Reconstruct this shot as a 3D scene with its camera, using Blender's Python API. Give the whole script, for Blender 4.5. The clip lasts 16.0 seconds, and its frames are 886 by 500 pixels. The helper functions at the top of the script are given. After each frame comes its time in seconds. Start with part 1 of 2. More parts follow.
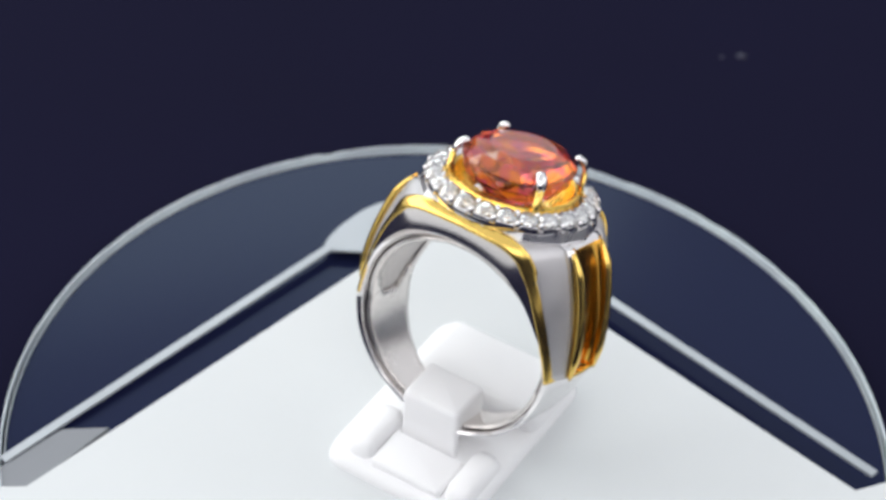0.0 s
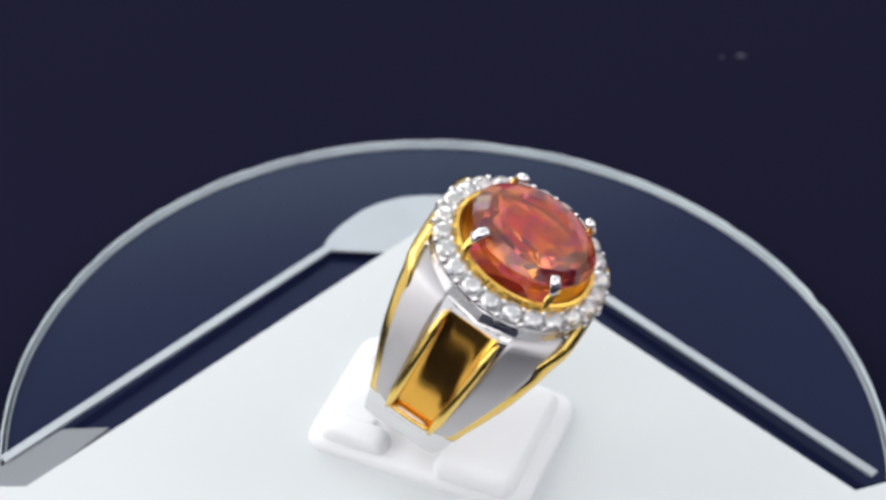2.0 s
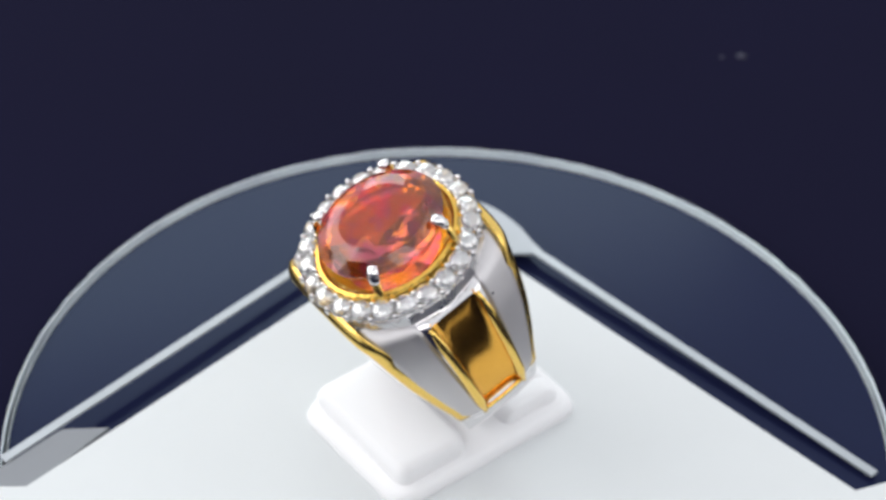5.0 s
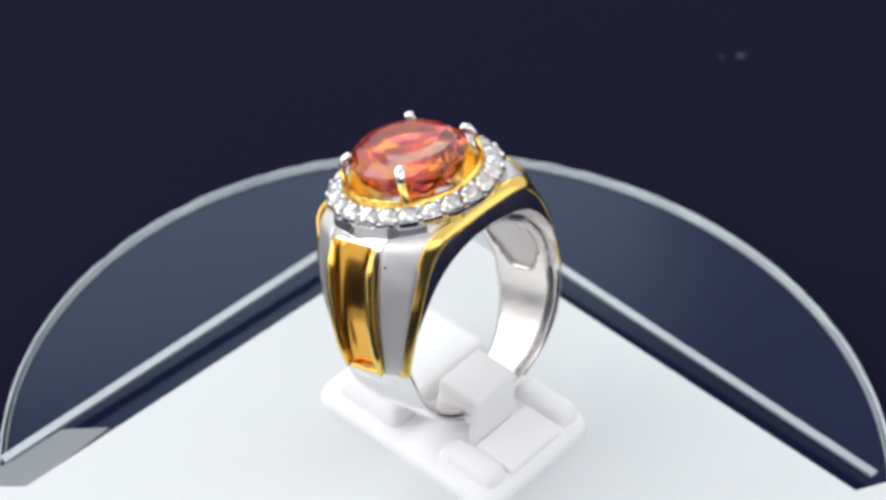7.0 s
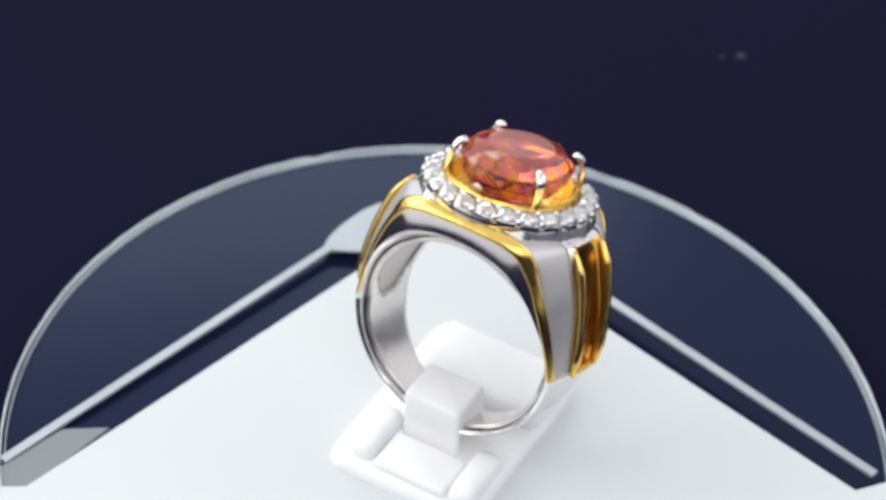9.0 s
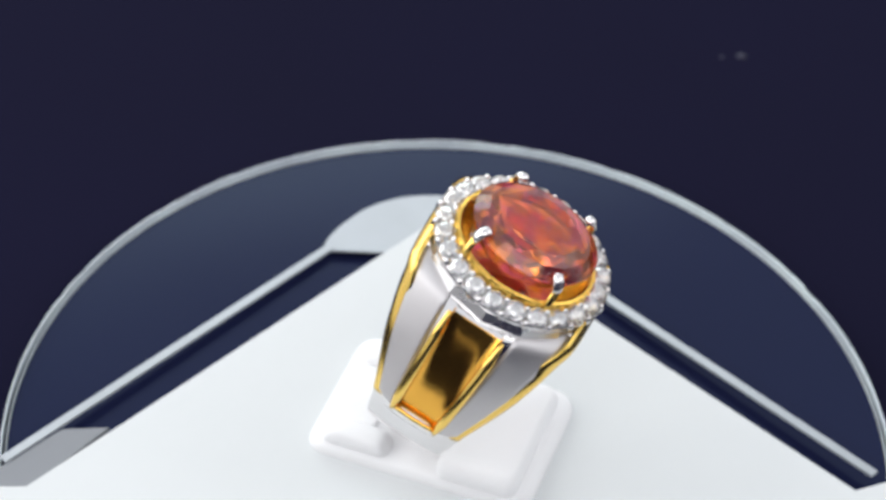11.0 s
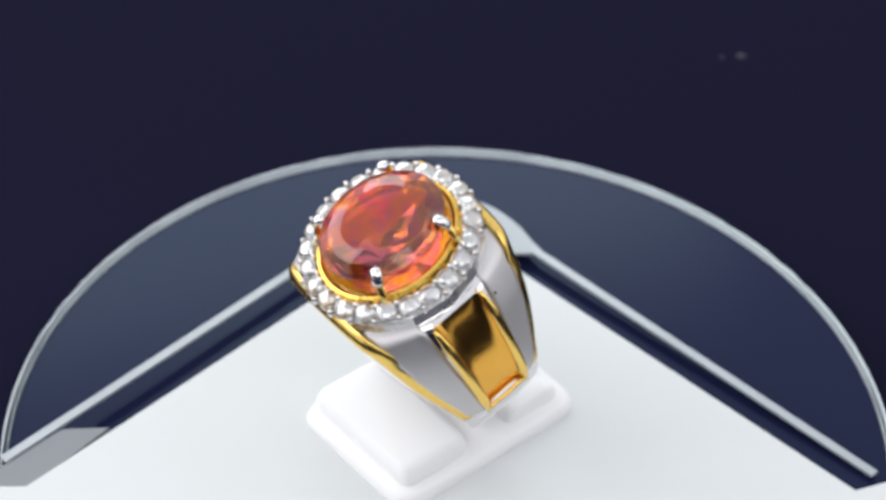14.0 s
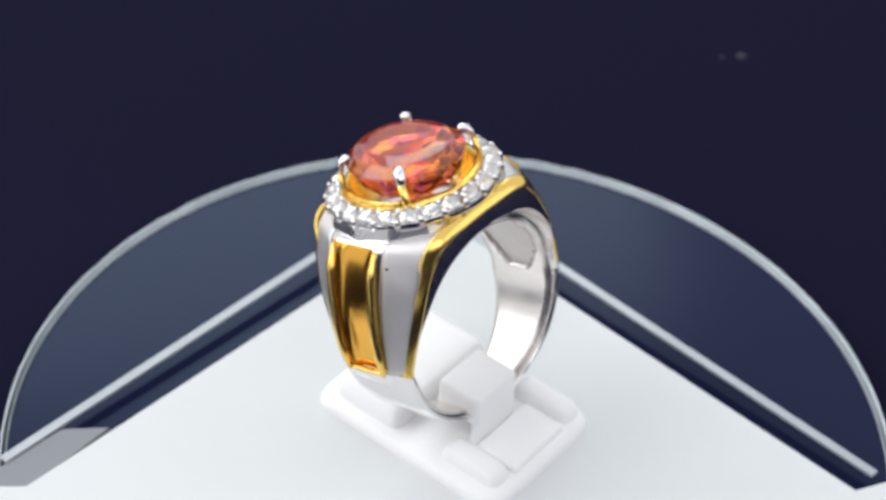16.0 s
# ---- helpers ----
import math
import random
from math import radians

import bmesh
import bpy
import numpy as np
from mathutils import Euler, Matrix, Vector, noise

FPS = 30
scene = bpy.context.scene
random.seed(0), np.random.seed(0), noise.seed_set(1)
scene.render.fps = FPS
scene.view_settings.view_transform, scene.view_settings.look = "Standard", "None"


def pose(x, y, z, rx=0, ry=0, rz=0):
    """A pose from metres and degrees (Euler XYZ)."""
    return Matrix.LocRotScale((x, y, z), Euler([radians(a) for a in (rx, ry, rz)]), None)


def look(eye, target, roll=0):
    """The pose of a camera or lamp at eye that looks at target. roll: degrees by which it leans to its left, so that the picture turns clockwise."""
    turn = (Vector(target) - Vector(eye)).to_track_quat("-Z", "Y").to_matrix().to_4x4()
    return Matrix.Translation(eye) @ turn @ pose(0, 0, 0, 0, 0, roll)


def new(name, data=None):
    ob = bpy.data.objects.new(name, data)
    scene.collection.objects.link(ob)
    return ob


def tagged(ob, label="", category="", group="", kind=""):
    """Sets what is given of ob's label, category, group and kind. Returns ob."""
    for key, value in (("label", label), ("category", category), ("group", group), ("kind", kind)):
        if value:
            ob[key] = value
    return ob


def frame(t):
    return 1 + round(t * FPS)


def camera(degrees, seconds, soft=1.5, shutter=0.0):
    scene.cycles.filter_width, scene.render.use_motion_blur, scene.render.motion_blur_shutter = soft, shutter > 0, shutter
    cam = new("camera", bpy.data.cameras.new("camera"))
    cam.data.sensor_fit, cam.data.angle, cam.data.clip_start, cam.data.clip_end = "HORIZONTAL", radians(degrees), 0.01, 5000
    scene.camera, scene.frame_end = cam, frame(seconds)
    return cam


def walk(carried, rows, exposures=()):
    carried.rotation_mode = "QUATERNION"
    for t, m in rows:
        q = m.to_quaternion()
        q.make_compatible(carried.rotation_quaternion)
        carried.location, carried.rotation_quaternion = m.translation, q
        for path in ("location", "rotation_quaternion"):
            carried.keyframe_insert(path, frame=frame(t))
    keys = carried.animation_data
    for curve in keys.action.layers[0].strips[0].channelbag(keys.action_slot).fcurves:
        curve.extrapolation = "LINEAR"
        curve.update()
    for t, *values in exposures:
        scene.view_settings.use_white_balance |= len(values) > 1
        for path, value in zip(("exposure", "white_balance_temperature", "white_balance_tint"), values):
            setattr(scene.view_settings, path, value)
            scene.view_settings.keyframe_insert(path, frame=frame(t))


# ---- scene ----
cam = camera(19.766, 16.0, soft=3.1)
cam.data.dof.use_dof, cam.data.dof.focus_distance, cam.data.dof.aperture_fstop = True, 0.230, 40.0
CAM = pose(0.0, -0.173, 0.185, 46.943, -2.389, 2.656)
walk(cam, [(0.0, CAM), (16.0, CAM)], [(0.0, 0.0), (4.0, 0.0), (7.0, 0.06), (12.0, 0.05), (16.0, 0.03)])

# ---- light ----
BULB = (0.090, 0.039, 0.724)
world = bpy.data.worlds.new("studio")
world.use_nodes = True
scene.world = world
world.node_tree.nodes["Background"].inputs[0].default_value = (0.92, 0.94, 1.0, 1)
world.node_tree.nodes["Background"].inputs[1].default_value = 0.86
scene.view_settings.exposure = 0.0


def area(name, eye, target, size, watts, colour, shape="DISK", size_y=None):
    data = bpy.data.lights.new(name, "AREA")
    data.shape, data.size, data.energy, data.color = shape, size, watts, colour
    if size_y:
        data.size_y = size_y
    ob = new(name, data)
    ob.matrix_world = look(eye, target)
    return ob


# Unseen source added at left to brighten metal that faces left.
area("window_light", (-0.62, 0.12, 0.40), (0, 0, 0.02), 0.9, 3.4, (1.0, 0.99, 0.97), "RECTANGLE", 0.6)
# Unseen source added behind, for the pale sheen across the disc.
area("back_window", (-0.215, 0.71, 0.50), (0, 0, 0), 0.62, 1.45, (0.88, 1.0, 0.98), "RECTANGLE", 0.31)
# Added fill from the right; no lamp is known there.
area("side_panel", (0.70, -0.05, 0.55), (0, 0, 0.02), 0.7, 0.8, (1.0, 0.985, 0.97), "RECTANGLE", 0.6)
# Fill added from the viewer side to brighten the ring stand.
area("front_panel", (0.05, -0.62, 0.72), (0, 0, 0.02), 0.9, 1.5, (1.0, 0.985, 0.97), "RECTANGLE", 0.4)
area("lamp_bulb", BULB, (0, -0.008, 0.03), 0.0065, 0.008, (1.0, 0.97, 0.92))

# ---- materials ----
def material(name, colour, rough=0.4, metal=0.0, vary=0.0, scale=300.0, bump=0.0, bump_scale=800.0, **more):
    m = bpy.data.materials.new(name)
    m.use_nodes = True
    nt = m.node_tree
    b = nt.nodes["Principled BSDF"]
    b.inputs["Base Color"].default_value = (*colour, 1)
    b.inputs["Roughness"].default_value = rough
    b.inputs["Metallic"].default_value = metal
    for key, value in more.items():
        b.inputs[key.replace("_", " ")].default_value = value
    coord = nt.nodes.new("ShaderNodeTexCoord")
    if vary:
        n = nt.nodes.new("ShaderNodeTexNoise")
        n.inputs["Scale"].default_value, n.inputs["Detail"].default_value = scale, 6
        nt.links.new(coord.outputs["Object"], n.inputs["Vector"])
        mix = nt.nodes.new("ShaderNodeMix")
        mix.data_type = "RGBA"
        mix.inputs["A"].default_value = (*[c * (1 - vary) for c in colour], 1)
        mix.inputs["B"].default_value = (*[min(1, c * (1 + vary)) for c in colour], 1)
        nt.links.new(n.outputs["Fac"], mix.inputs["Factor"])
        nt.links.new(mix.outputs["Result"], b.inputs["Base Color"])
        span = nt.nodes.new("ShaderNodeMapRange")
        span.inputs["To Min"].default_value, span.inputs["To Max"].default_value = rough * 0.7, min(1, rough * 1.35)
        nt.links.new(n.outputs["Fac"], span.inputs["Value"])
        nt.links.new(span.outputs["Result"], b.inputs["Roughness"])
    if bump:
        n2 = nt.nodes.new("ShaderNodeTexNoise")
        n2.inputs["Scale"].default_value, n2.inputs["Detail"].default_value = bump_scale, 4
        nt.links.new(coord.outputs["Object"], n2.inputs["Vector"])
        bp = nt.nodes.new("ShaderNodeBump")
        bp.inputs["Strength"].default_value, bp.inputs["Distance"].default_value = bump, 0.0001
        nt.links.new(n2.outputs["Fac"], bp.inputs["Height"])
        nt.links.new(bp.outputs["Normal"], b.inputs["Normal"])
    return m


NAVY = material("navy_cloth", (0.0079, 0.0075, 0.0222), 0.85, vary=0.25, scale=14, bump=0.2, bump_scale=900, Specular_IOR_Level=0.03)
ACRYLIC = material("dark_acrylic", (0.0088, 0.0112, 0.037), 0.14, vary=0.12, scale=25, Specular_IOR_Level=0.21, Specular_Tint=(0.48, 0.66, 0.94, 1.0))
SCREEN = material("navy_screen", (0.022, 0.022, 0.055), 0.8, vary=0.2, scale=8)
RIM = material("frosted_rim", (0.70, 0.77, 0.87), 0.3, vary=0.3, scale=170, bump=0.2, bump_scale=300)
WHITE = material("white_board", (0.65, 0.67, 0.675), 0.38, vary=0.03, scale=60)
PALE = material("pale_edge", (0.44, 0.475, 0.505), 0.4, vary=0.2, scale=120)
GREY = material("grey_tab", (0.22, 0.23, 0.25), 0.45, vary=0.15, scale=90)
PLASTIC = material("white_plastic", (0.90, 0.895, 0.90), 0.6, vary=0.02, scale=200, Subsurface_Weight=0.12, Subsurface_Radius=(1.0, 0.95, 0.95), Subsurface_Scale=0.002)
SILVER = material("polished_silver", (0.86, 0.84, 0.84), 0.11, 1.0, vary=0.05, scale=260, bump=0.04, bump_scale=500)
SATIN = material("satin_silver", (0.70, 0.68, 0.685), 0.50, 1.0, vary=0.06, scale=500, bump=0.15, bump_scale=4000)
GOLD = material("polished_gold", (0.96, 0.65, 0.17), 0.18, 1.0, vary=0.06, scale=300, bump=0.08, bump_scale=450)
DIAMOND = material("diamond", (1.0, 1.0, 1.0), 0.0, 0.22, IOR=2.3, Transmission_Weight=0.8)
GEM = material("orange_gem", (0.95, 0.36, 0.25), 0.0, IOR=1.76, Transmission_Weight=0.90)


def tint(m, low, high, scale):
    """Cloudy colour zones between two colours."""
    nt = m.node_tree
    coord, n, ramp = (nt.nodes.new(k) for k in ("ShaderNodeTexCoord", "ShaderNodeTexNoise", "ShaderNodeValToRGB"))
    n.inputs["Scale"].default_value, n.inputs["Detail"].default_value = scale, 5
    ramp.color_ramp.elements[0].position, ramp.color_ramp.elements[1].position = 0.44, 0.55
    ramp.color_ramp.elements[0].color, ramp.color_ramp.elements[1].color = (*low, 1), (*high, 1)
    nt.links.new(coord.outputs["Object"], n.inputs["Vector"])
    nt.links.new(n.outputs["Fac"], ramp.inputs["Fac"])
    nt.links.new(ramp.outputs["Color"], nt.nodes["Principled BSDF"].inputs["Base Color"])


tint(GEM, (0.63, 0.085, 0.145), (0.86, 0.22, 0.018), 520)
GOLD_SOFT = material("soft_gold", (0.88, 0.46, 0.08), 0.15, 1.0, vary=0.15, scale=350, bump=0.3, bump_scale=260)
INNER = material("brushed_silver", (0.82, 0.78, 0.75), 0.25, 1.0, vary=0.06, scale=300, bump=0.1, bump_scale=1500)
GOLD_GRAIN = material("grained_gold", (0.95, 0.60, 0.13), 0.2, 1.0, vary=0.1, scale=600, bump=0.8, bump_scale=1500)
CAST = material("cast_silver", (0.66, 0.63, 0.61), 0.48, 1.0, vary=0.15, scale=900, bump=0.9, bump_scale=1300)
COLLAR = material("bright_silver", (0.92, 0.91, 0.91), 0.28, 1.0, vary=0.05, scale=400)
PALE_GROUND = material("pale_ground", (0.52, 0.51, 0.50), 0.6, vary=0.08, scale=6)
DUST = material("dust_speck", (0.028, 0.028, 0.05), 0.8, vary=0.2, scale=900)

MM = 0.001


# ---- mesh helpers, in millimetres ----
def mesh_from(name, verts, faces, mat, smooth=True, lift=0.0):
    me = bpy.data.meshes.new(name)
    me.from_pydata([(x * MM, y * MM, (z + lift) * MM) for x, y, z in verts], [], faces)
    bm = bmesh.new()
    bm.from_mesh(me)
    bmesh.ops.remove_doubles(bm, verts=bm.verts, dist=1e-7)
    bmesh.ops.recalc_face_normals(bm, faces=bm.faces)
    for f in bm.faces:
        f.smooth = smooth
    bm.to_mesh(me)
    bm.free()
    me.materials.append(mat)
    return me


def part(name, me, parent, label="", at=None):
    ob = new(name, me)
    ob.parent = parent
    if at is not None:
        ob.matrix_basis = at
    if label:
        tagged(ob, label)
    return ob


def split_edges(ob, angle=35):
    ob.data.set_sharp_from_angle(angle=radians(angle))
    return ob


def tube(path, wide, high, n=10, closed=False, ups=None):
    """A sweep with an elliptical section along a path of points."""
    pts = [Vector(p) for p in path]
    verts, faces = [], []
    k = len(pts)
    for i, p in enumerate(pts):
        a = pts[(i - 1) % k] if closed or i else pts[i]
        b = pts[(i + 1) % k] if closed or i < k - 1 else pts[i]
        t = (b - a).normalized()
        up = Vector(ups[i]) if ups else Vector((0, 0, 1))
        side = t.cross(up).normalized()
        up = side.cross(t).normalized()
        w = wide[i] if isinstance(wide, list) else wide
        h = high[i] if isinstance(high, list) else high
        for j in range(n):
            c = 2 * math.pi * j / n
            verts.append(tuple(p + side * (w * math.cos(c)) + up * (h * math.sin(c))))
    for i in range(k if closed else k - 1):
        for j in range(n):
            a, b = i * n + j, i * n + (j + 1) % n
            c, d = ((i + 1) % k) * n + (j + 1) % n, ((i + 1) % k) * n + j
            faces.append((a, b, c, d))
    if not closed:
        faces += [tuple(range(n)), tuple((k - 1) * n + j for j in reversed(range(n)))]
    return verts, faces


def lathe(profile, n=96, sx=1.0, sy=1.0, closed=True):
    """Turns a closed profile of (r, z) round the z axis; radii scaled in x and y."""
    verts, faces, m = [], [], len(profile)
    for i in range(n):
        a = 2 * math.pi * i / n
        verts += [(r * sx * math.cos(a), r * sy * math.sin(a), z) for r, z in profile]
    for i in range(n):
        for j in range(m if closed else m - 1):
            k = (i + 1) % n
            faces.append((i * m + j, k * m + j, k * m + (j + 1) % m, i * m + (j + 1) % m))
    return verts, faces


def prism(outline, z0, z1, bevel=0.0):
    """An upright block over a plan outline, its upper edge chamfered."""
    cx = sum(p[0] for p in outline) / len(outline)
    cy = sum(p[1] for p in outline) / len(outline)
    n = len(outline)

    def ring(shrink, z):
        out = []
        for x, y in outline:
            d = math.hypot(x - cx, y - cy)
            out.append((x - (x - cx) / d * shrink, y - (y - cy) / d * shrink, z))
        return out
    levels = [ring(0, z0), ring(0, z1 - bevel)]
    if bevel:
        levels += [ring(bevel * 0.3, z1 - bevel * 0.3), ring(bevel, z1)]
    verts = [v for l in levels for v in l]
    faces = [tuple(reversed(range(n))), tuple((len(levels) - 1) * n + j for j in range(n))]
    for i in range(len(levels) - 1):
        for j in range(n):
            k = (j + 1) % n
            faces.append((i * n + j, i * n + k, (i + 1) * n + k, (i + 1) * n + j))
    return verts, faces


def rounded(points, radius, n=6):
    """A plan outline with rounded corners."""
    out, k = [], len(points)
    for i in range(k):
        p, a, b = Vector(points[i]), Vector(points[i - 1]), Vector(points[(i + 1) % k])
        r = radius[i] if isinstance(radius, (list, tuple)) else radius
        p0, p1 = p + (a - p).normalized() * r, p + (b - p).normalized() * r
        for j in range(n + 1):
            t = j / n
            q = p0 * (1 - t) ** 2 + p * (2 * t * (1 - t)) + p1 * t ** 2
            out.append((q.x, q.y))
    return out


def lerp(a, b, t):
    return a + (b - a) * t


# ---- ground, disc and white board ----
def build_ground():
    # Pale ground out of view past the cloth, added to brighten metal reflections.
    verts = [(-3000, -3000, -6.2), (3000, -3000, -6.2), (3000, 3000, -6.2), (-3000, 3000, -6.2)]
    g = new("ground", mesh_from("ground", verts, [(0, 1, 2, 3)], PALE_GROUND))
    tagged(g, "unseen pale matt ground under the navy cloth, added for bright reflections", "ground", kind="structure")
    v, f = prism(rounded([(-140, -1200), (230, -1200), (230, 700), (-140, 700)], 12, 4), -6.2, -5.0, 0.5)
    c = new("display_cloth", mesh_from("display_cloth", v, f, NAVY, False))
    tagged(c, "dark navy blue cloth spread under the display disc", "cloth")
    # Curved screen out of view, added so polished metal reflects dark in front.
    n, r, h = 48, 1300.0, 650.0
    turns = [radians(lerp(222, 346, i / (n - 1))) for i in range(n)]
    verts = [(r * math.cos(a), r * math.sin(a), z) for z in (-6.2, h) for a in turns]
    verts += [(x * 1.03, y * 1.03, z) for x, y, z in verts]
    faces = []
    for i in range(n - 1):
        k = i + 1
        faces += [(i, k, n + k, n + i), (2 * n + i, 2 * n + k, 3 * n + k, 3 * n + i), (n + i, n + k, 3 * n + k, 3 * n + i)]
    w = new("wall_curtain", mesh_from("wall_curtain", verts, faces, SCREEN))
    tagged(w, "unseen navy screen added before the display for dark reflections", "backdrop", kind="structure")
    for x, y, s in ((32.7, 68.0, 0.6), (30.3, 67.6, 0.28)):
        v, f = lathe([(0.01, 0.0), (s, 0.0), (s * 0.8, s * 0.25), (0.01, s * 0.35)], 10, closed=False)
        d = new("dust_speck", mesh_from("dust_speck", v, f, DUST))
        d.location = (x * MM, y * MM, -5.0 * MM)
        tagged(d, "tiny pale speck of dust on navy cloth", "dust", group="dust specks")


def build_disc():
    disc = new("display_disc")
    tagged(disc, "round dark glossy acrylic disc with pale frosted rim", "display disc")
    up = -3.0
    v, f = lathe([(0.01, 0.0), (43.38, 0.0), (43.38, 2.4), (43.30, 2.5), (0.01, 2.5)], 160, closed=False)
    part("plate", mesh_from("plate", v, f, ACRYLIC, False, lift=up), disc)
    v, f = lathe([(43.78, 0.2), (43.95, 0.2), (43.97, 0.6), (43.97, 3.15), (43.94, 3.22), (43.88, 3.22), (43.84, 3.15), (43.80, 2.9)], 720)
    random.seed(3)
    nick = [0.0] * 720
    for _ in range(46):
        at, size = random.randrange(720), random.uniform(0.05, 0.22)
        for k in range(-3, 4):
            nick[(at + k) % 720] += size * random.uniform(0.2, 1.0) * (1 - abs(k) / 4)
    v = [(x, y, z - (nick[i // 8] if z > 2.5 else 0.0)) for i, (x, y, z) in enumerate(v)]
    part("rim_edge", mesh_from("rim_edge", v, f, RIM, lift=up), disc, "pale polished outer edge")
    # Pale ring stands in for the lower edge as refracted through the plate.
    v, f = lathe([(43.39, 2.2), (43.47, 2.2), (43.47, 2.72), (43.44, 2.76), (43.40, 2.72)], 200)
    part("rim_wall", mesh_from("rim_wall", v, f, RIM, lift=up), disc, "thin pale ring imitating the plate's refracted lower edge")
    return disc


def build_board():
    board = new("display_board")
    tagged(board, "white board with pale frame strips and dark gaps", "display board")
    field = [(-2.2, 29.4), (-39.75, -12.45), (-46.0, -13.0), (-44.0, -22.0), (-24.0, -35.0), (0.0, -41.0), (24.0, -35.0), (44.0, -22.0), (46.5, -5.0), (45.5, -4.0), (40.2, -6.3)]
    v, f = prism(rounded(field, [2.0, 0.3, 1.5, 2, 2, 2, 2, 2, 0.3, 0.3, 0.2], 4), 0.3, 1.0, 0.12)
    part("field", mesh_from("field", v, f, WHITE, False), board, "bright white field")
    for a, c in (((-42.5, -9.15), (-13.3, 23.9)), ((42.2, -3.9), (8.0, 25.4))):
        a, c = Vector(a), Vector(c)
        n = Vector((-(c - a).y, (c - a).x)).normalized() * 0.46
        pts = [a + n, a - n, c - n, c + n]
        v, f = prism([(p.x, p.y) for p in pts], 0.7, 1.0, 0.05)
        split_edges(part("frame_strip", mesh_from("frame_strip", v, f, PALE, False), board, "thin pale acrylic strip"))
    corner = [(-14.0, 23.2), (-14.0, 24.4), (-12.9, 26.7), (-10.2, 30.1), (-7.1, 32.0), (-4.5, 32.7), (-1.5, 33.0), (1.6, 32.6), (4.2, 31.2), (6.6, 28.8), (7.9, 26.6), (9.3, 24.9), (7.6, 24.6), (4.9, 24.35), (-8.8, 23.3)]
    reach = [math.dist(corner[i - 1], p) for i, p in enumerate(corner)]
    soft = [0.48 * min(reach[i], reach[(i + 1) % len(corner)]) for i in range(len(corner))]
    v, f = prism(rounded(corner, soft, 5), 0.7, 0.97, 0.0)
    split_edges(part("corner_piece", mesh_from("corner_piece", v, f, PALE, False), board, "rounded pale corner piece"))
    # Flat grey piece over the left end of the gap.
    patch = [(-44.5, -12.0), (-42.0, -9.4), (-37.5, -4.6), (-33.0, -4.0), (-39.3, -12.2), (-44.0, -13.0)]
    v, f = prism(patch, 0.3, 0.8, 0.0)
    split_edges(part("grey_tab", mesh_from("grey_tab", v, f, GREY, False), board, "flat grey piece at the end of the gap"))


build_ground()
disc = build_disc()
build_board()

# ---- ring: hole along y, stone up z; heights below the claw tips ----
LIFT = 28.9          # claw tips above the lowest point of the band
HOLE_Z, HOLE_R = -18.5, 10.2
SIDES = 180


EDGE = ((0, 0.0, -5.3, 8.6), (16, 2.9, -5.4, 8.55), (26, 4.7, -5.6, 8.45), (33, 6.0, -6.15, 8.3), (40, 6.95, -7.3, 8.0), (50, 8.0, -9.2, 7.5), (61, 9.0, -11.7, 6.85), (72, 9.8, -14.3, 6.0), (84, 10.5, -17.1, 5.0), (92, 10.8, -18.8, 4.5))


def curve_at(table, d):
    """Smooth interpolation in a table of rows (d, ...)."""
    k = 0
    while k < len(table) - 2 and table[k + 1][0] < d:
        k += 1
    p0, p1, p2, p3 = (table[min(max(k + o, 0), len(table) - 1)] for o in (-1, 0, 1, 2))
    h = p2[0] - p1[0]
    t = (d - p1[0]) / h
    out = []
    for c in range(1, len(p1)):
        m1 = (p2[c] - p0[c]) / (p2[0] - p0[0]) * h
        m2 = (p3[c] - p1[c]) / (p3[0] - p1[0]) * h
        out.append((2 * t ** 3 - 3 * t ** 2 + 1) * p1[c] + (t ** 3 - 2 * t ** 2 + t) * m1 + (3 * t ** 2 - 2 * t ** 3) * p2[c] + (t ** 3 - t ** 2) * m2)
    return out


def band(deg):
    """Section of the band at an angle from the top: inner edge, outer edge, crest line, as (x, y, z) with y > 0."""
    sign = -1 if deg < 0 else 1
    d = abs(deg)
    ri = HOLE_R - 0.35 * max(0, (d - 80) / 100)
    inner = (ri * math.sin(radians(d)), HOLE_Z + ri * math.cos(radians(d)))
    if d <= 92:
        ex, ez, ye = curve_at(EDGE, d)
        edge = (ex, ez)
        if d <= 35:
            crest, yc = (8.7 * d / 35, -5.6), 2.6
        else:
            s = (d - 35) / 57
            crest, yc = (8.7 + 3.05 * math.sin(min(s * 1.12, 1) * math.pi / 2) ** 0.75, -5.6 - 13.1 * s), 2.6 - 0.5 * s
    else:
        s = (d - 92) / 88
        ro = 10.80 - 0.5 * min(1, s * 1.6)
        edge, ye = (ro * math.sin(radians(d)), HOLE_Z + ro * math.cos(radians(d))), 4.5 - 1.7 * min(1, s * 1.4)
        lip = 0.15 + 0.65 * max(0.0, 1 - (d - 92) / 9) ** 2
        crest, yc = ((ro + lip) * math.sin(radians(d)), HOLE_Z + (ro + lip) * math.cos(radians(d))), 2.0 - 0.6 * s
    yi = ye - 0.25 - 1.5 * max(0, min(1, (100 - d) / 45))
    return [(sign * inner[0], yi, inner[1]), (sign * edge[0], ye, edge[1]), (sign * crest[0], yc, crest[1])]


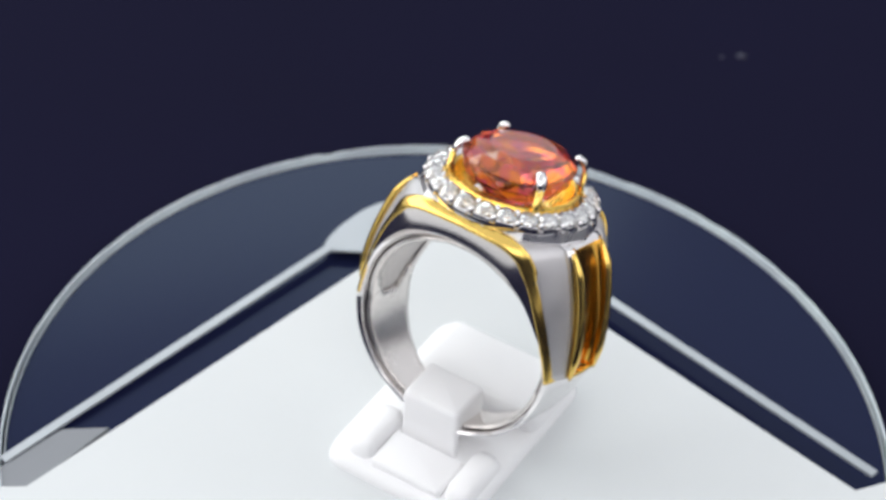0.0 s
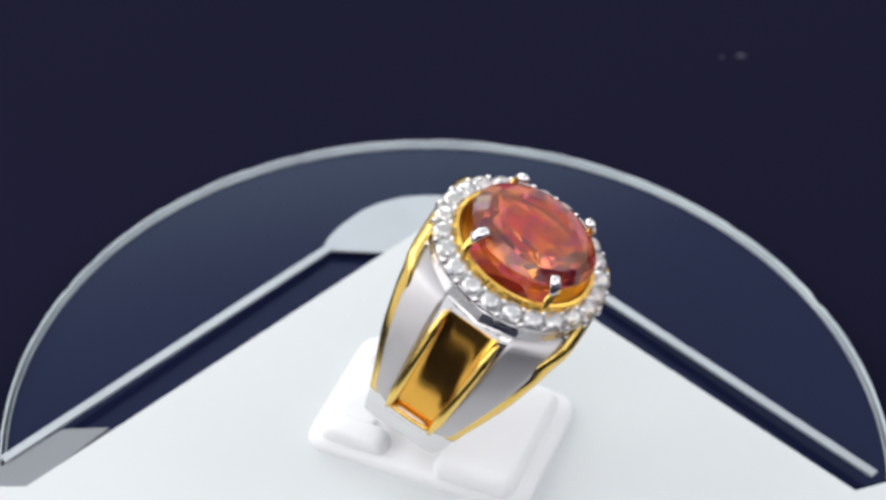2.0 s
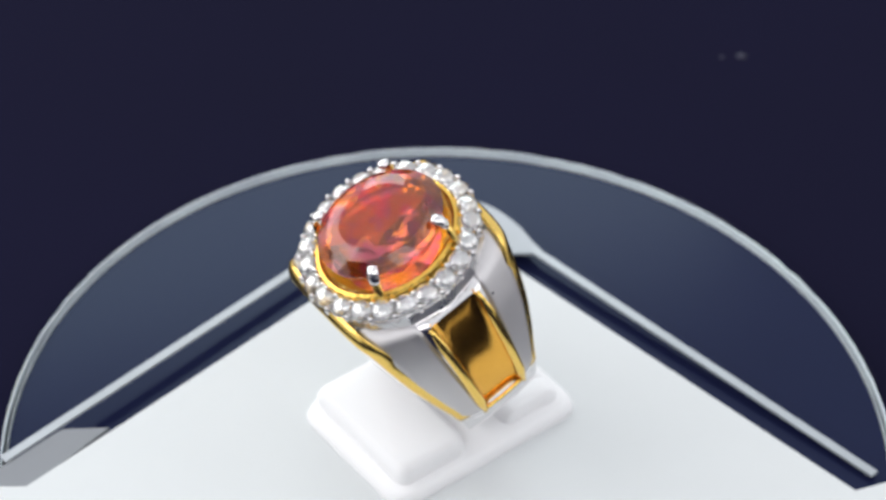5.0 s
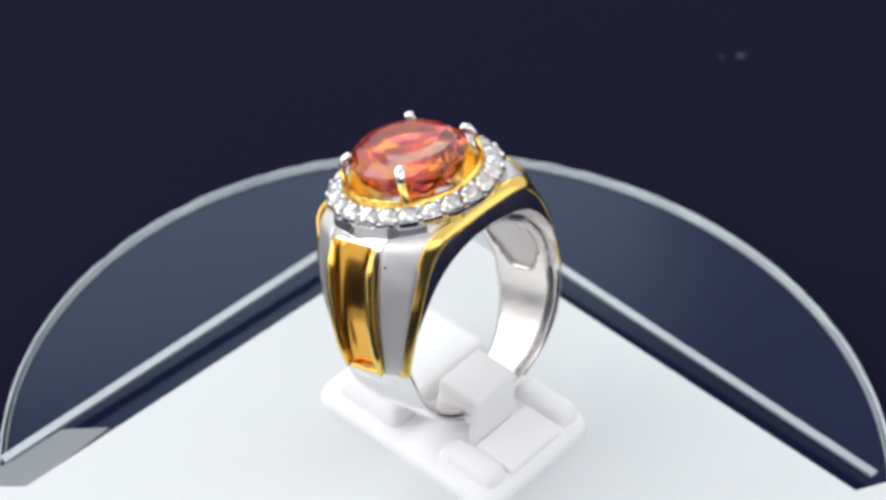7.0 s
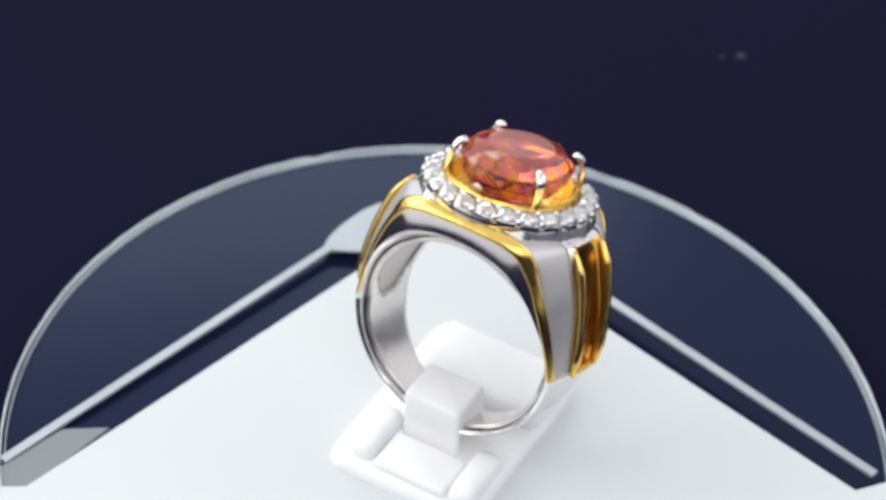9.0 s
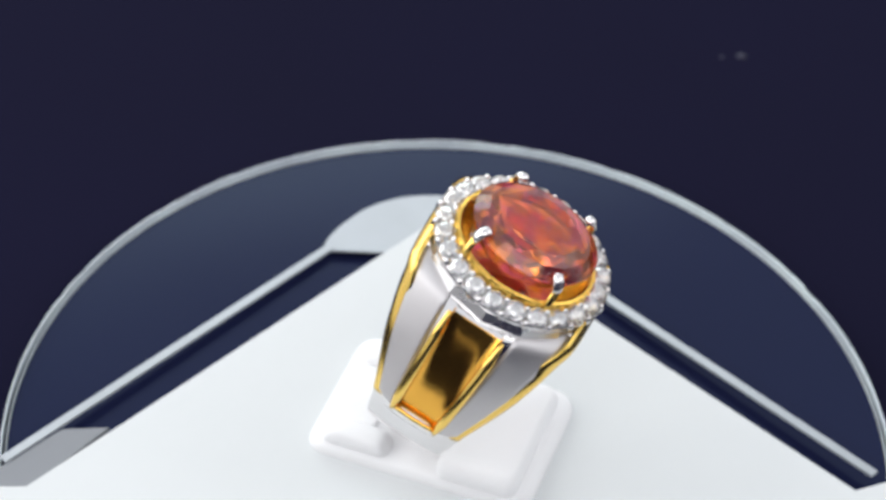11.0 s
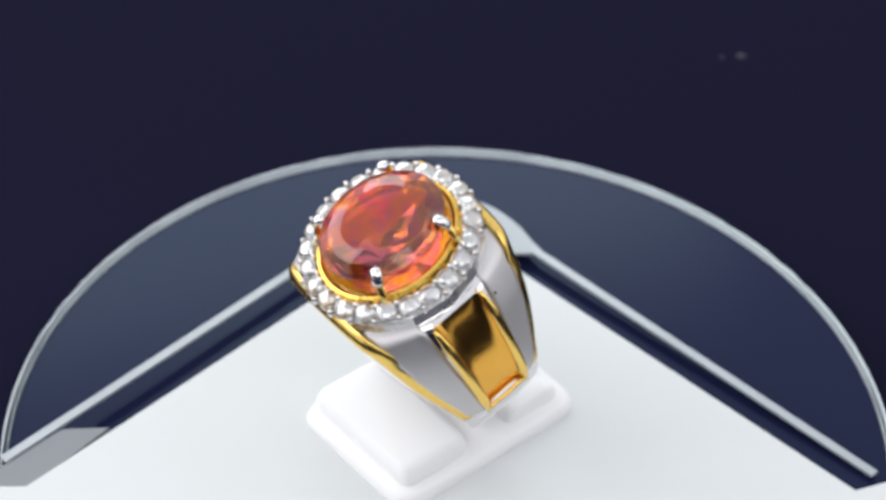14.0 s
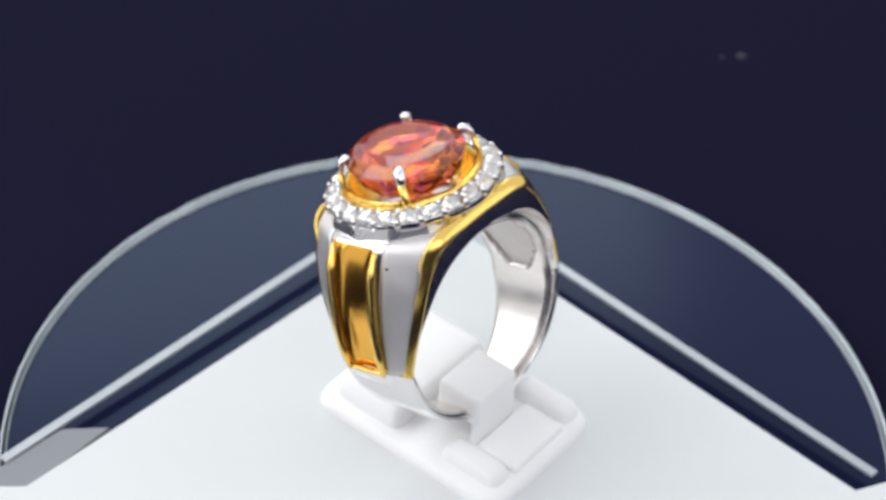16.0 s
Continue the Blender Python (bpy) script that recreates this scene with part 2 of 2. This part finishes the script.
def build_shank():
    verts, faces = [], []
    degs = [-180 + 360 * i / SIDES for i in range(SIDES)]
    for d in degs:
        (xi, yi, zi), (xe, ye, ze), (xc, yc, zc) = band(d)
        bx, bz = lerp(xi, xe, 0.12), lerp(zi, ze, 0.12)
        ux, uz = lerp(xe, xi, 0.06), lerp(ze, zi, 0.06)
        sink = 0.078 if 36 < abs(d) < 90 else 0.0
        half = [(xi, 0.0, zi), (xi, yi - 0.4, zi)]
        for k, y in ((0.05, yi - 0.08), (0.11, lerp(yi, ye, 0.28)), (0.20, lerp(yi, ye, 0.65)), (0.30, ye - 0.12), (0.50, ye - 0.04), (0.80, ye - 0.01)):
            half.append((lerp(xi, xe, k), y, lerp(zi, ze, k)))
        half += [(ux, ye, uz), (xe, ye - 0.25, ze), (lerp(xe, xc, 0.5), lerp(ye, yc, 0.5), lerp(ze, zc, 0.5)), (xc, yc, zc), (xc * (1 - sink), yc * 0.92, zc - sink), (xc * (1 - sink), 0.0, zc - sink)]
        loop = half + [(x, -y, z) for x, y, z in reversed(half[1:-1])]
        verts += loop
    m = len(loop)
    for i in range(SIDES):
        k = (i + 1) % SIDES
        for j in range(m):
            faces.append((i * m + j, k * m + j, k * m + (j + 1) % m, i * m + (j + 1) % m))
    return mesh_from("shank", verts, faces, SILVER, lift=LIFT)


def build_lining():
    """Inner surface of the band, with a pocket left open behind each shoulder."""
    verts, faces, m = [], [], 16
    for i in range(SIDES):
        d = -180 + 360 * i / SIDES
        (x, y, z), _, _ = band(d)
        k = (math.hypot(x, z - HOLE_Z) - 0.32) / math.hypot(x, z - HOLE_Z)
        for j in range(m + 1):
            u = 2 * j / m - 1
            verts.append((x * k, u * (y - 0.35), HOLE_Z + (z - HOLE_Z) * k))
    for i in range(SIDES):
        d = abs(-180 + 360 * (i + 0.5) / SIDES)
        for j in range(m):
            u = abs(2 * (j + 0.5) / m - 1)
            if (abs(d - 68) / 27) ** 2.6 + (u / 0.74) ** 2.6 < 1.0:
                continue
            k = (i + 1) % SIDES
            faces.append((i * (m + 1) + j, k * (m + 1) + j, k * (m + 1) + j + 1, i * (m + 1) + j + 1))
    return mesh_from("lining", verts, faces, INNER, lift=LIFT)


def build_pocket(sign):
    """Rough cast floor of the hollow behind a shoulder."""
    verts, faces, n, m = [], [], 40, 10
    for i in range(n + 1):
        d = lerp(38, 97, i / n)
        (x, y, z), _, _ = band(d)
        r = math.hypot(x, z - HOLE_Z)
        for j in range(m + 1):
            u = 2 * j / m - 1
            k = (r - 0.10 - 0.06 * u * u) / r
            verts.append((sign * x * k, u * (y - 0.45) * 0.85, HOLE_Z + (z - HOLE_Z) * k))
    for i in range(n):
        for j in range(m):
            o = i * (m + 1) + j
            faces.append((o, o + 1, o + m + 2, o + m + 1))
    return mesh_from("pocket", verts, faces, CAST, lift=LIFT)


def strip(name, sign, side, d0, d1, a, b, proud, mat, dish=0.0, n=30, across=6, bulge=0.0):
    """A shell over the shoulder from angle d0 to d1, between two fractions of the way from crest line to edge (or across the crest)."""
    verts, faces = [], []
    for i in range(n + 1):
        d = lerp(d0, d1, i / n)
        _, e, c = band(d)
        _, e2, c2 = band(min(d + 0.5, 92))
        along = Vector((c2[0] - c[0], 0, c2[2] - c[2])).normalized()
        outn = Vector((-along.z, 0, along.x)).normalized()
        if outn.x < 0:
            outn = -outn
        for level in (proud, -0.25):
            for j in range(across + 1):
                t = lerp(a, b, j / across)
                if side == 0:
                    p = Vector((c[0], c[1] * t, c[2]))
                else:
                    p = Vector((lerp(c[0], e[0], t), side * lerp(c[1], e[1], t), lerp(c[2], e[2], t)))
                u = 2 * j / across - 1
                off = level - (dish * (1 - u ** 6) if level > 0 else dish) + (bulge * (1 - u * u) if level > 0 else 0)
                if i in (0, n) and level > 0 and not dish:
                    off *= 0.3
                p = p + outn * off
                verts.append((sign * p.x, p.y, p.z))
    w = across + 1
    for i in range(n):
        for j in range(across):
            o = i * 2 * w
            faces.append((o + j, o + j + 1, o + 2 * w + j + 1, o + 2 * w + j))
        for j in (0, across):
            o = i * 2 * w + j
            faces.append((o, o + w, o + 3 * w, o + 2 * w))
    for o in (0, n * 2 * w):
        for j in range(across):
            faces.append((o + j, o + j + 1, o + w + j + 1, o + w + j))
    return mesh_from(name, verts, faces, mat, lift=LIFT)


def ellipse_path(rx, ry, z, n):
    return [(rx * math.cos(2 * math.pi * i / n), ry * math.sin(2 * math.pi * i / n), z) for i in range(n)]


def faceted(name, rings, mat, sx, sy, lift=0.0):
    """A cut stone from rings of (count, radius, height, turn); flat facets, hulled."""
    bm = bmesh.new()
    for n, r, z, turn in rings:
        for i in range(n):
            a = 2 * math.pi * (i + turn) / n
            bm.verts.new((r * sx * math.cos(a) * MM, r * sy * math.sin(a) * MM, (z + lift) * MM))
    bmesh.ops.convex_hull(bm, input=bm.verts)
    bmesh.ops.dissolve_limit(bm, angle_limit=radians(1.0), verts=bm.verts, edges=bm.edges)
    bmesh.ops.recalc_face_normals(bm, faces=bm.faces)
    me = bpy.data.meshes.new(name)
    bm.to_mesh(me)
    bm.free()
    me.materials.append(mat)
    return me


def build_gem():
    """Oval stone: flat table and low faceted crown, deeper facets below to a short keel."""
    sx, sy = 5.25, 6.25
    bm = bmesh.new()
    rings = ((16, 0.60, 0.42, 0.5), (16, 0.82, 0.05, 0.0), (48, 1.0, -0.85, 0.0), (48, 1.0, -1.0, 0.0), (12, 0.945, -2.2, 0.5), (12, 0.76, -3.5, 0.0), (5, 0.32, -4.9, 0.3))
    for count, r, z, turn in rings:
        for i in range(count):
            a = 2 * math.pi * (i + turn) / count
            bm.verts.new((r * sx * math.cos(a) * MM, r * sy * math.sin(a) * MM, (z + LIFT) * MM))
    for y in (-0.3, 0.6):
        bm.verts.new((0, y * MM, (LIFT - 5.4) * MM))
    bmesh.ops.convex_hull(bm, input=bm.verts)
    bmesh.ops.dissolve_limit(bm, angle_limit=radians(0.5), verts=bm.verts, edges=bm.edges)
    bmesh.ops.recalc_face_normals(bm, faces=bm.faces)
    me = bpy.data.meshes.new("center_stone")
    bm.to_mesh(me)
    bm.free()
    me.materials.append(GEM)
    return me


def build_ring():
    ring = new("gemstone_ring")
    tagged(ring, "silver and gold ring with oval orange gemstone and clear halo", "ring")
    split_edges(part("shank", build_shank(), ring, "polished silver band"), 32)
    shank = ring.children[0]
    lining = part("lining", build_lining(), shank, "brushed silver inner surface")
    mod = lining.modifiers.new("thickness", "SOLIDIFY")
    mod.thickness, mod.offset = 0.36 * MM, 0
    for sign in (1, -1):
        hollow = part("pocket", build_pocket(sign), shank, "rough cast hollow inside the band")
        hollow.modifiers.new("thickness", "SOLIDIFY").thickness = 0.12 * MM
        panel = part("gold_panel", strip("gold_panel", sign, 0, 35.2, 89.5, -1, 1, 0.10, GOLD_SOFT, dish=0.55, across=20), ring, "dished polished gold shoulder panel")
        for side in (1, -1):
            part("satin_panel", strip("satin_panel", sign, side, 22, 89.5, 0.16, 0.86, 0.10, SATIN, across=8, bulge=0.06), ring, "satin grey silver shoulder panel")
            path, ups = [], []
            for i in range(26):
                d = lerp(37, 89.5, i / 25)
                _, e, c = band(d)
                path.append((sign * (c[0] + 0.22 - 0.3 * max(0, 1 - i / 4)), side * (c[1] + 0.18), c[2]))
                ups.append((sign, 0, 0.3))
            fade = [min(1.0, 0.35 + (25 - i) * 0.16, 0.40 + i * 0.15) for i in range(26)]
            v, f = tube(path, [0.50 * k for k in fade], [0.46 * k for k in fade], 10, ups=ups)
            part("gold_rib", mesh_from("gold_rib", v, f, GOLD, lift=LIFT), panel, "raised gold rib")
        _, e, c = band(89.0)
        path = [(sign * (c[0] + 0.10 - 0.05 * abs(k)), k * (c[1] + 0.15), c[2] + 0.1 * abs(k)) for k in (-1, -0.75, -0.5, -0.25, 0, 0.25, 0.5, 0.75, 1)]
        v, f = tube(path, 0.22, 0.22, 10, ups=[(sign, 0, 0)] * 9)
        part("gold_lip", mesh_from("gold_lip", v, f, GOLD, lift=LIFT), panel, "rounded gold lip below the panel")
    for side in (1, -1):
        path, ups, wide = [], [], []
        for i in range(121):
            d = lerp(-90, 90, i / 120)
            _, e, c = band(d)
            _, e2, _ = band(d + 0.8)
            _, e1, _ = band(d - 0.8)
            e, c = Vector((e[0], side * e[1], e[2])), Vector((c[0], side * c[1], c[2]))
            t = Vector((e2[0] - e1[0], side * (e2[1] - e1[1]), e2[2] - e1[2])).normalized()
            n = t.cross(c - e).normalized()
            if n.dot(e - Vector((0, 0, HOLE_Z))) < 0:
                n = -n
            front = min(1, max(0, (46 - abs(d)) / 16))
            n = (n + Vector((0, side * 1.1 * front, 0))).normalized()
            p = e + (c - e).normalized() * lerp(0.62, 0.28, front) + n * lerp(-0.14, 0.02, front)
            path.append(tuple(p))
            ups.append(tuple(n))
            wide.append(lerp(0.80, 0.72, front))
        v, f = tube(path, wide, 0.25, 12, ups=ups)
        part("gold_trim", mesh_from("gold_trim", v, f, GOLD, lift=LIFT), ring, "polished gold edge trim")
    v, f = lathe([(0.01, 0.08), (0.10, 0.06), (0.14, 0.0), (0.01, -0.05)], 10, closed=False)
    _, e, c = band(43)
    part("pit", mesh_from("pit", v, f, NAVY), ring, "tiny dark pit in the satin panel", pose((lerp(c[0], e[0], 0.27) + 0.14) * MM, lerp(c[1], e[1], 0.27) * MM, (lerp(c[2], e[2], 0.27) + LIFT) * MM, 0, 72, 20))
    # gallery that carries the halo
    v, f = lathe([(0.72, -6.6), (0.90, -6.3), (0.945, -5.3), (0.955, -4.7), (0.945, -4.5), (0.93, -4.5), (0.92, -5.2), (0.78, -5.2), (0.765, -4.35), (0.745, -4.3), (0.70, -4.8)], 96, 8.6, 9.05)
    halo = part("halo_gallery", mesh_from("halo_gallery", v, f, SILVER, lift=LIFT + 0.45), ring, "silver halo mount")
    v, f = lathe([(0.90, -6.5), (0.99, -6.35), (1.0, -5.95), (0.965, -4.95), (0.93, -4.95), (0.88, -6.0)], 14, 8.65, 8.6)
    part("halo_collar", mesh_from("halo_collar", v, f, COLLAR, False, lift=LIFT + 0.45), halo, "faceted silver collar under the halo")
    # gold basket under the centre stone
    v, f = lathe([(0.10, -6.8), (1.10, -6.8), (1.14, -4.3), (1.125, -3.75), (1.08, -3.5), (1.05, -2.98), (1.01, -2.90), (0.97, -3.05), (0.91, -4.6), (0.64, -5.9), (0.10, -6.5)], 96, 5.75, 6.65)
    bezel = split_edges(part("gold_bezel", mesh_from("gold_bezel", v, f, GOLD_GRAIN, lift=LIFT), ring, "polished gold basket"), 40)
    # centre stone
    part("center_stone", build_gem(), bezel, "transparent orange-pink oval gemstone with flat table and faceted sides")
    # claws
    for x, y in ((-4.25, 3.9), (4.25, 3.6), (-4.25, -3.7), (4.2, -3.7)):
        o = Vector((x, y, 0)).normalized()
        path = [(x + o.x * 0.95, y + o.y * 0.95, -4.4), (x + o.x * 0.9, y + o.y * 0.9, -3.2), (x + o.x * 0.76, y + o.y * 0.76, -1.0)]
        v, f = tube(path, [0.42, 0.42, 0.42], [0.34, 0.32, 0.28], 8, ups=[(o.x, o.y, 0.2)] * 3)
        part("claw_stem", mesh_from("claw_stem", v, f, GOLD, lift=LIFT), bezel, "gold claw stem")
        path = [(x + o.x * 0.78, y + o.y * 0.78, -1.2), (x + o.x * 0.7, y + o.y * 0.7, -0.7), (x + o.x * 0.35, y + o.y * 0.35, -0.1), (x - o.x * 0.15, y - o.y * 0.15, 0.12), (x - o.x * 0.5, y - o.y * 0.5, 0.02)]
        v, f = tube(path, [0.44, 0.52, 0.58, 0.54, 0.36], [0.26, 0.30, 0.36, 0.34, 0.18], 10, ups=[(o.x, o.y, 0.2)] * 2 + [(o.x, o.y, 0.8)] * 3)
        part("claw", mesh_from("claw", v, f, SILVER, lift=LIFT), bezel, "silver claw gripping the stone")
    # halo of small stones with bead claws between
    small = faceted("halo_stone", [(8, 0.36, 0.47, 0.5), (12, 0.62, 0.39, 0.25), (12, 0.85, 0.20, 0.0), (16, 1.0, 0.0, 0.0), (16, 1.0, -0.05, 0.0), (8, 0.55, -0.50, 0.5), (1, 0.0, -0.92, 0.0)], DIAMOND, 1.05, 1.05)
    v, f = lathe([(0.01, 0.34), (0.18, 0.28), (0.29, 0.10), (0.32, -0.1), (0.30, -0.6), (0.01, -0.5)], 10, closed=False)
    bead = mesh_from("bead_claw", v, f, SILVER)
    count = 23
    random.seed(11)
    for i in range(count):
        a = 2 * math.pi * (i + 0.5) / count
        m = pose(7.42 * math.cos(a) * MM, 7.92 * math.sin(a) * MM, (-3.67 + LIFT) * MM, 0, 0, math.degrees(a)) @ pose(0, 0, 0, random.uniform(-7, 7), 18 + random.uniform(-7, 7), random.uniform(-20, 20))
        part("halo_stone", small, halo, "small clear round brilliant" if i == 0 else "", m)
        a += math.pi / count
        for rr in (0.76, -0.66):
            m = pose((7.42 + rr) * math.cos(a) * MM, (7.92 + rr) * math.sin(a) * MM, (-3.70 - 0.26 * rr + LIFT) * MM)
            part("bead_claw", bead, halo, "", m)
    halo.location.z = 0.12 * MM
    return ring


def build_holder():
    """White stand that grips the band; it turns with the ring. Built as it faces the viewer side (-y)."""
    holder = new("ring_holder")
    tagged(holder, "white plastic ring stand gripping the lower band", "ring stand")
    cx = -1.6

    def block(name, x0, x1, y0, y1, z0, z1, bev=0.35, label="", corner=0.6):
        v, f = prism(rounded([(cx + x0, y0), (cx + x1, y0), (cx + x1, y1), (cx + x0, y1)], corner, 6), z0, z1, bev)
        split_edges(part(name, mesh_from(name, v, f, PLASTIC), holder, label), 50)
    block("slab", -7.6, 8.8, -11.5, 11.6, 1.0, 2.2, 1.1, corner=2.6)
    block("front_block", -7.3, 7.3, -10.0, -1.8, 2.2, 4.2, 1.3, corner=1.4)
    block("tongue", -2.6, 3.7, 0.2, 5.2, 5.0, 8.1, 0.6)
    block("stem", -2.5, 3.6, 4.4, 5.2, 2.2, 5.1, 0.1, corner=0.3)
    block("rear_lug", -7.0, -4.1, 3.2, 10.2, 2.2, 3.6, 1.2, corner=1.2)
    block("rear_lug", 4.1, 7.0, 3.2, 10.2, 2.2, 3.6, 1.2, corner=1.2)
    block("rear_tread", -4.0, 4.0, 5.5, 10.4, 2.2, 2.9, 0.5)
    return holder


ring = build_ring()
holder = build_holder()


def motions():
    """One steady turn in a little over nine seconds, clockwise from above."""
    period, facing, tilt, yaw = 9.0453, 3.776, 22.0, -2.3
    claws = Vector((-1.67, -8.27, 31.0))
    foot = claws + Euler((radians(tilt), 0, 0)).to_matrix() @ Vector((0, 0, -LIFT))
    stand = pose(*(foot * MM), tilt) @ pose(0, 0, 0, 0, 0, yaw)
    rows, base = [], []
    for i in range(65):
        t = i * 0.25
        turn = pose(0, 0, 0, 0, 0, -360 * (t - facing) / period)
        rows.append((t, turn @ stand))
        base.append((t, turn))
    walk(ring, rows)
    walk(holder, base)
    # the disc lies a little askew on its spindle
    wobble = []
    for i in range(33):
        t = i * 0.5
        wobble.append((t, pose(0.42 * MM, -1.82 * MM, 0, 0, 0, -360 * (t - 2.35) / period) @ pose(0, 0, 0, 1.11)))
    walk(disc, wobble)


motions()
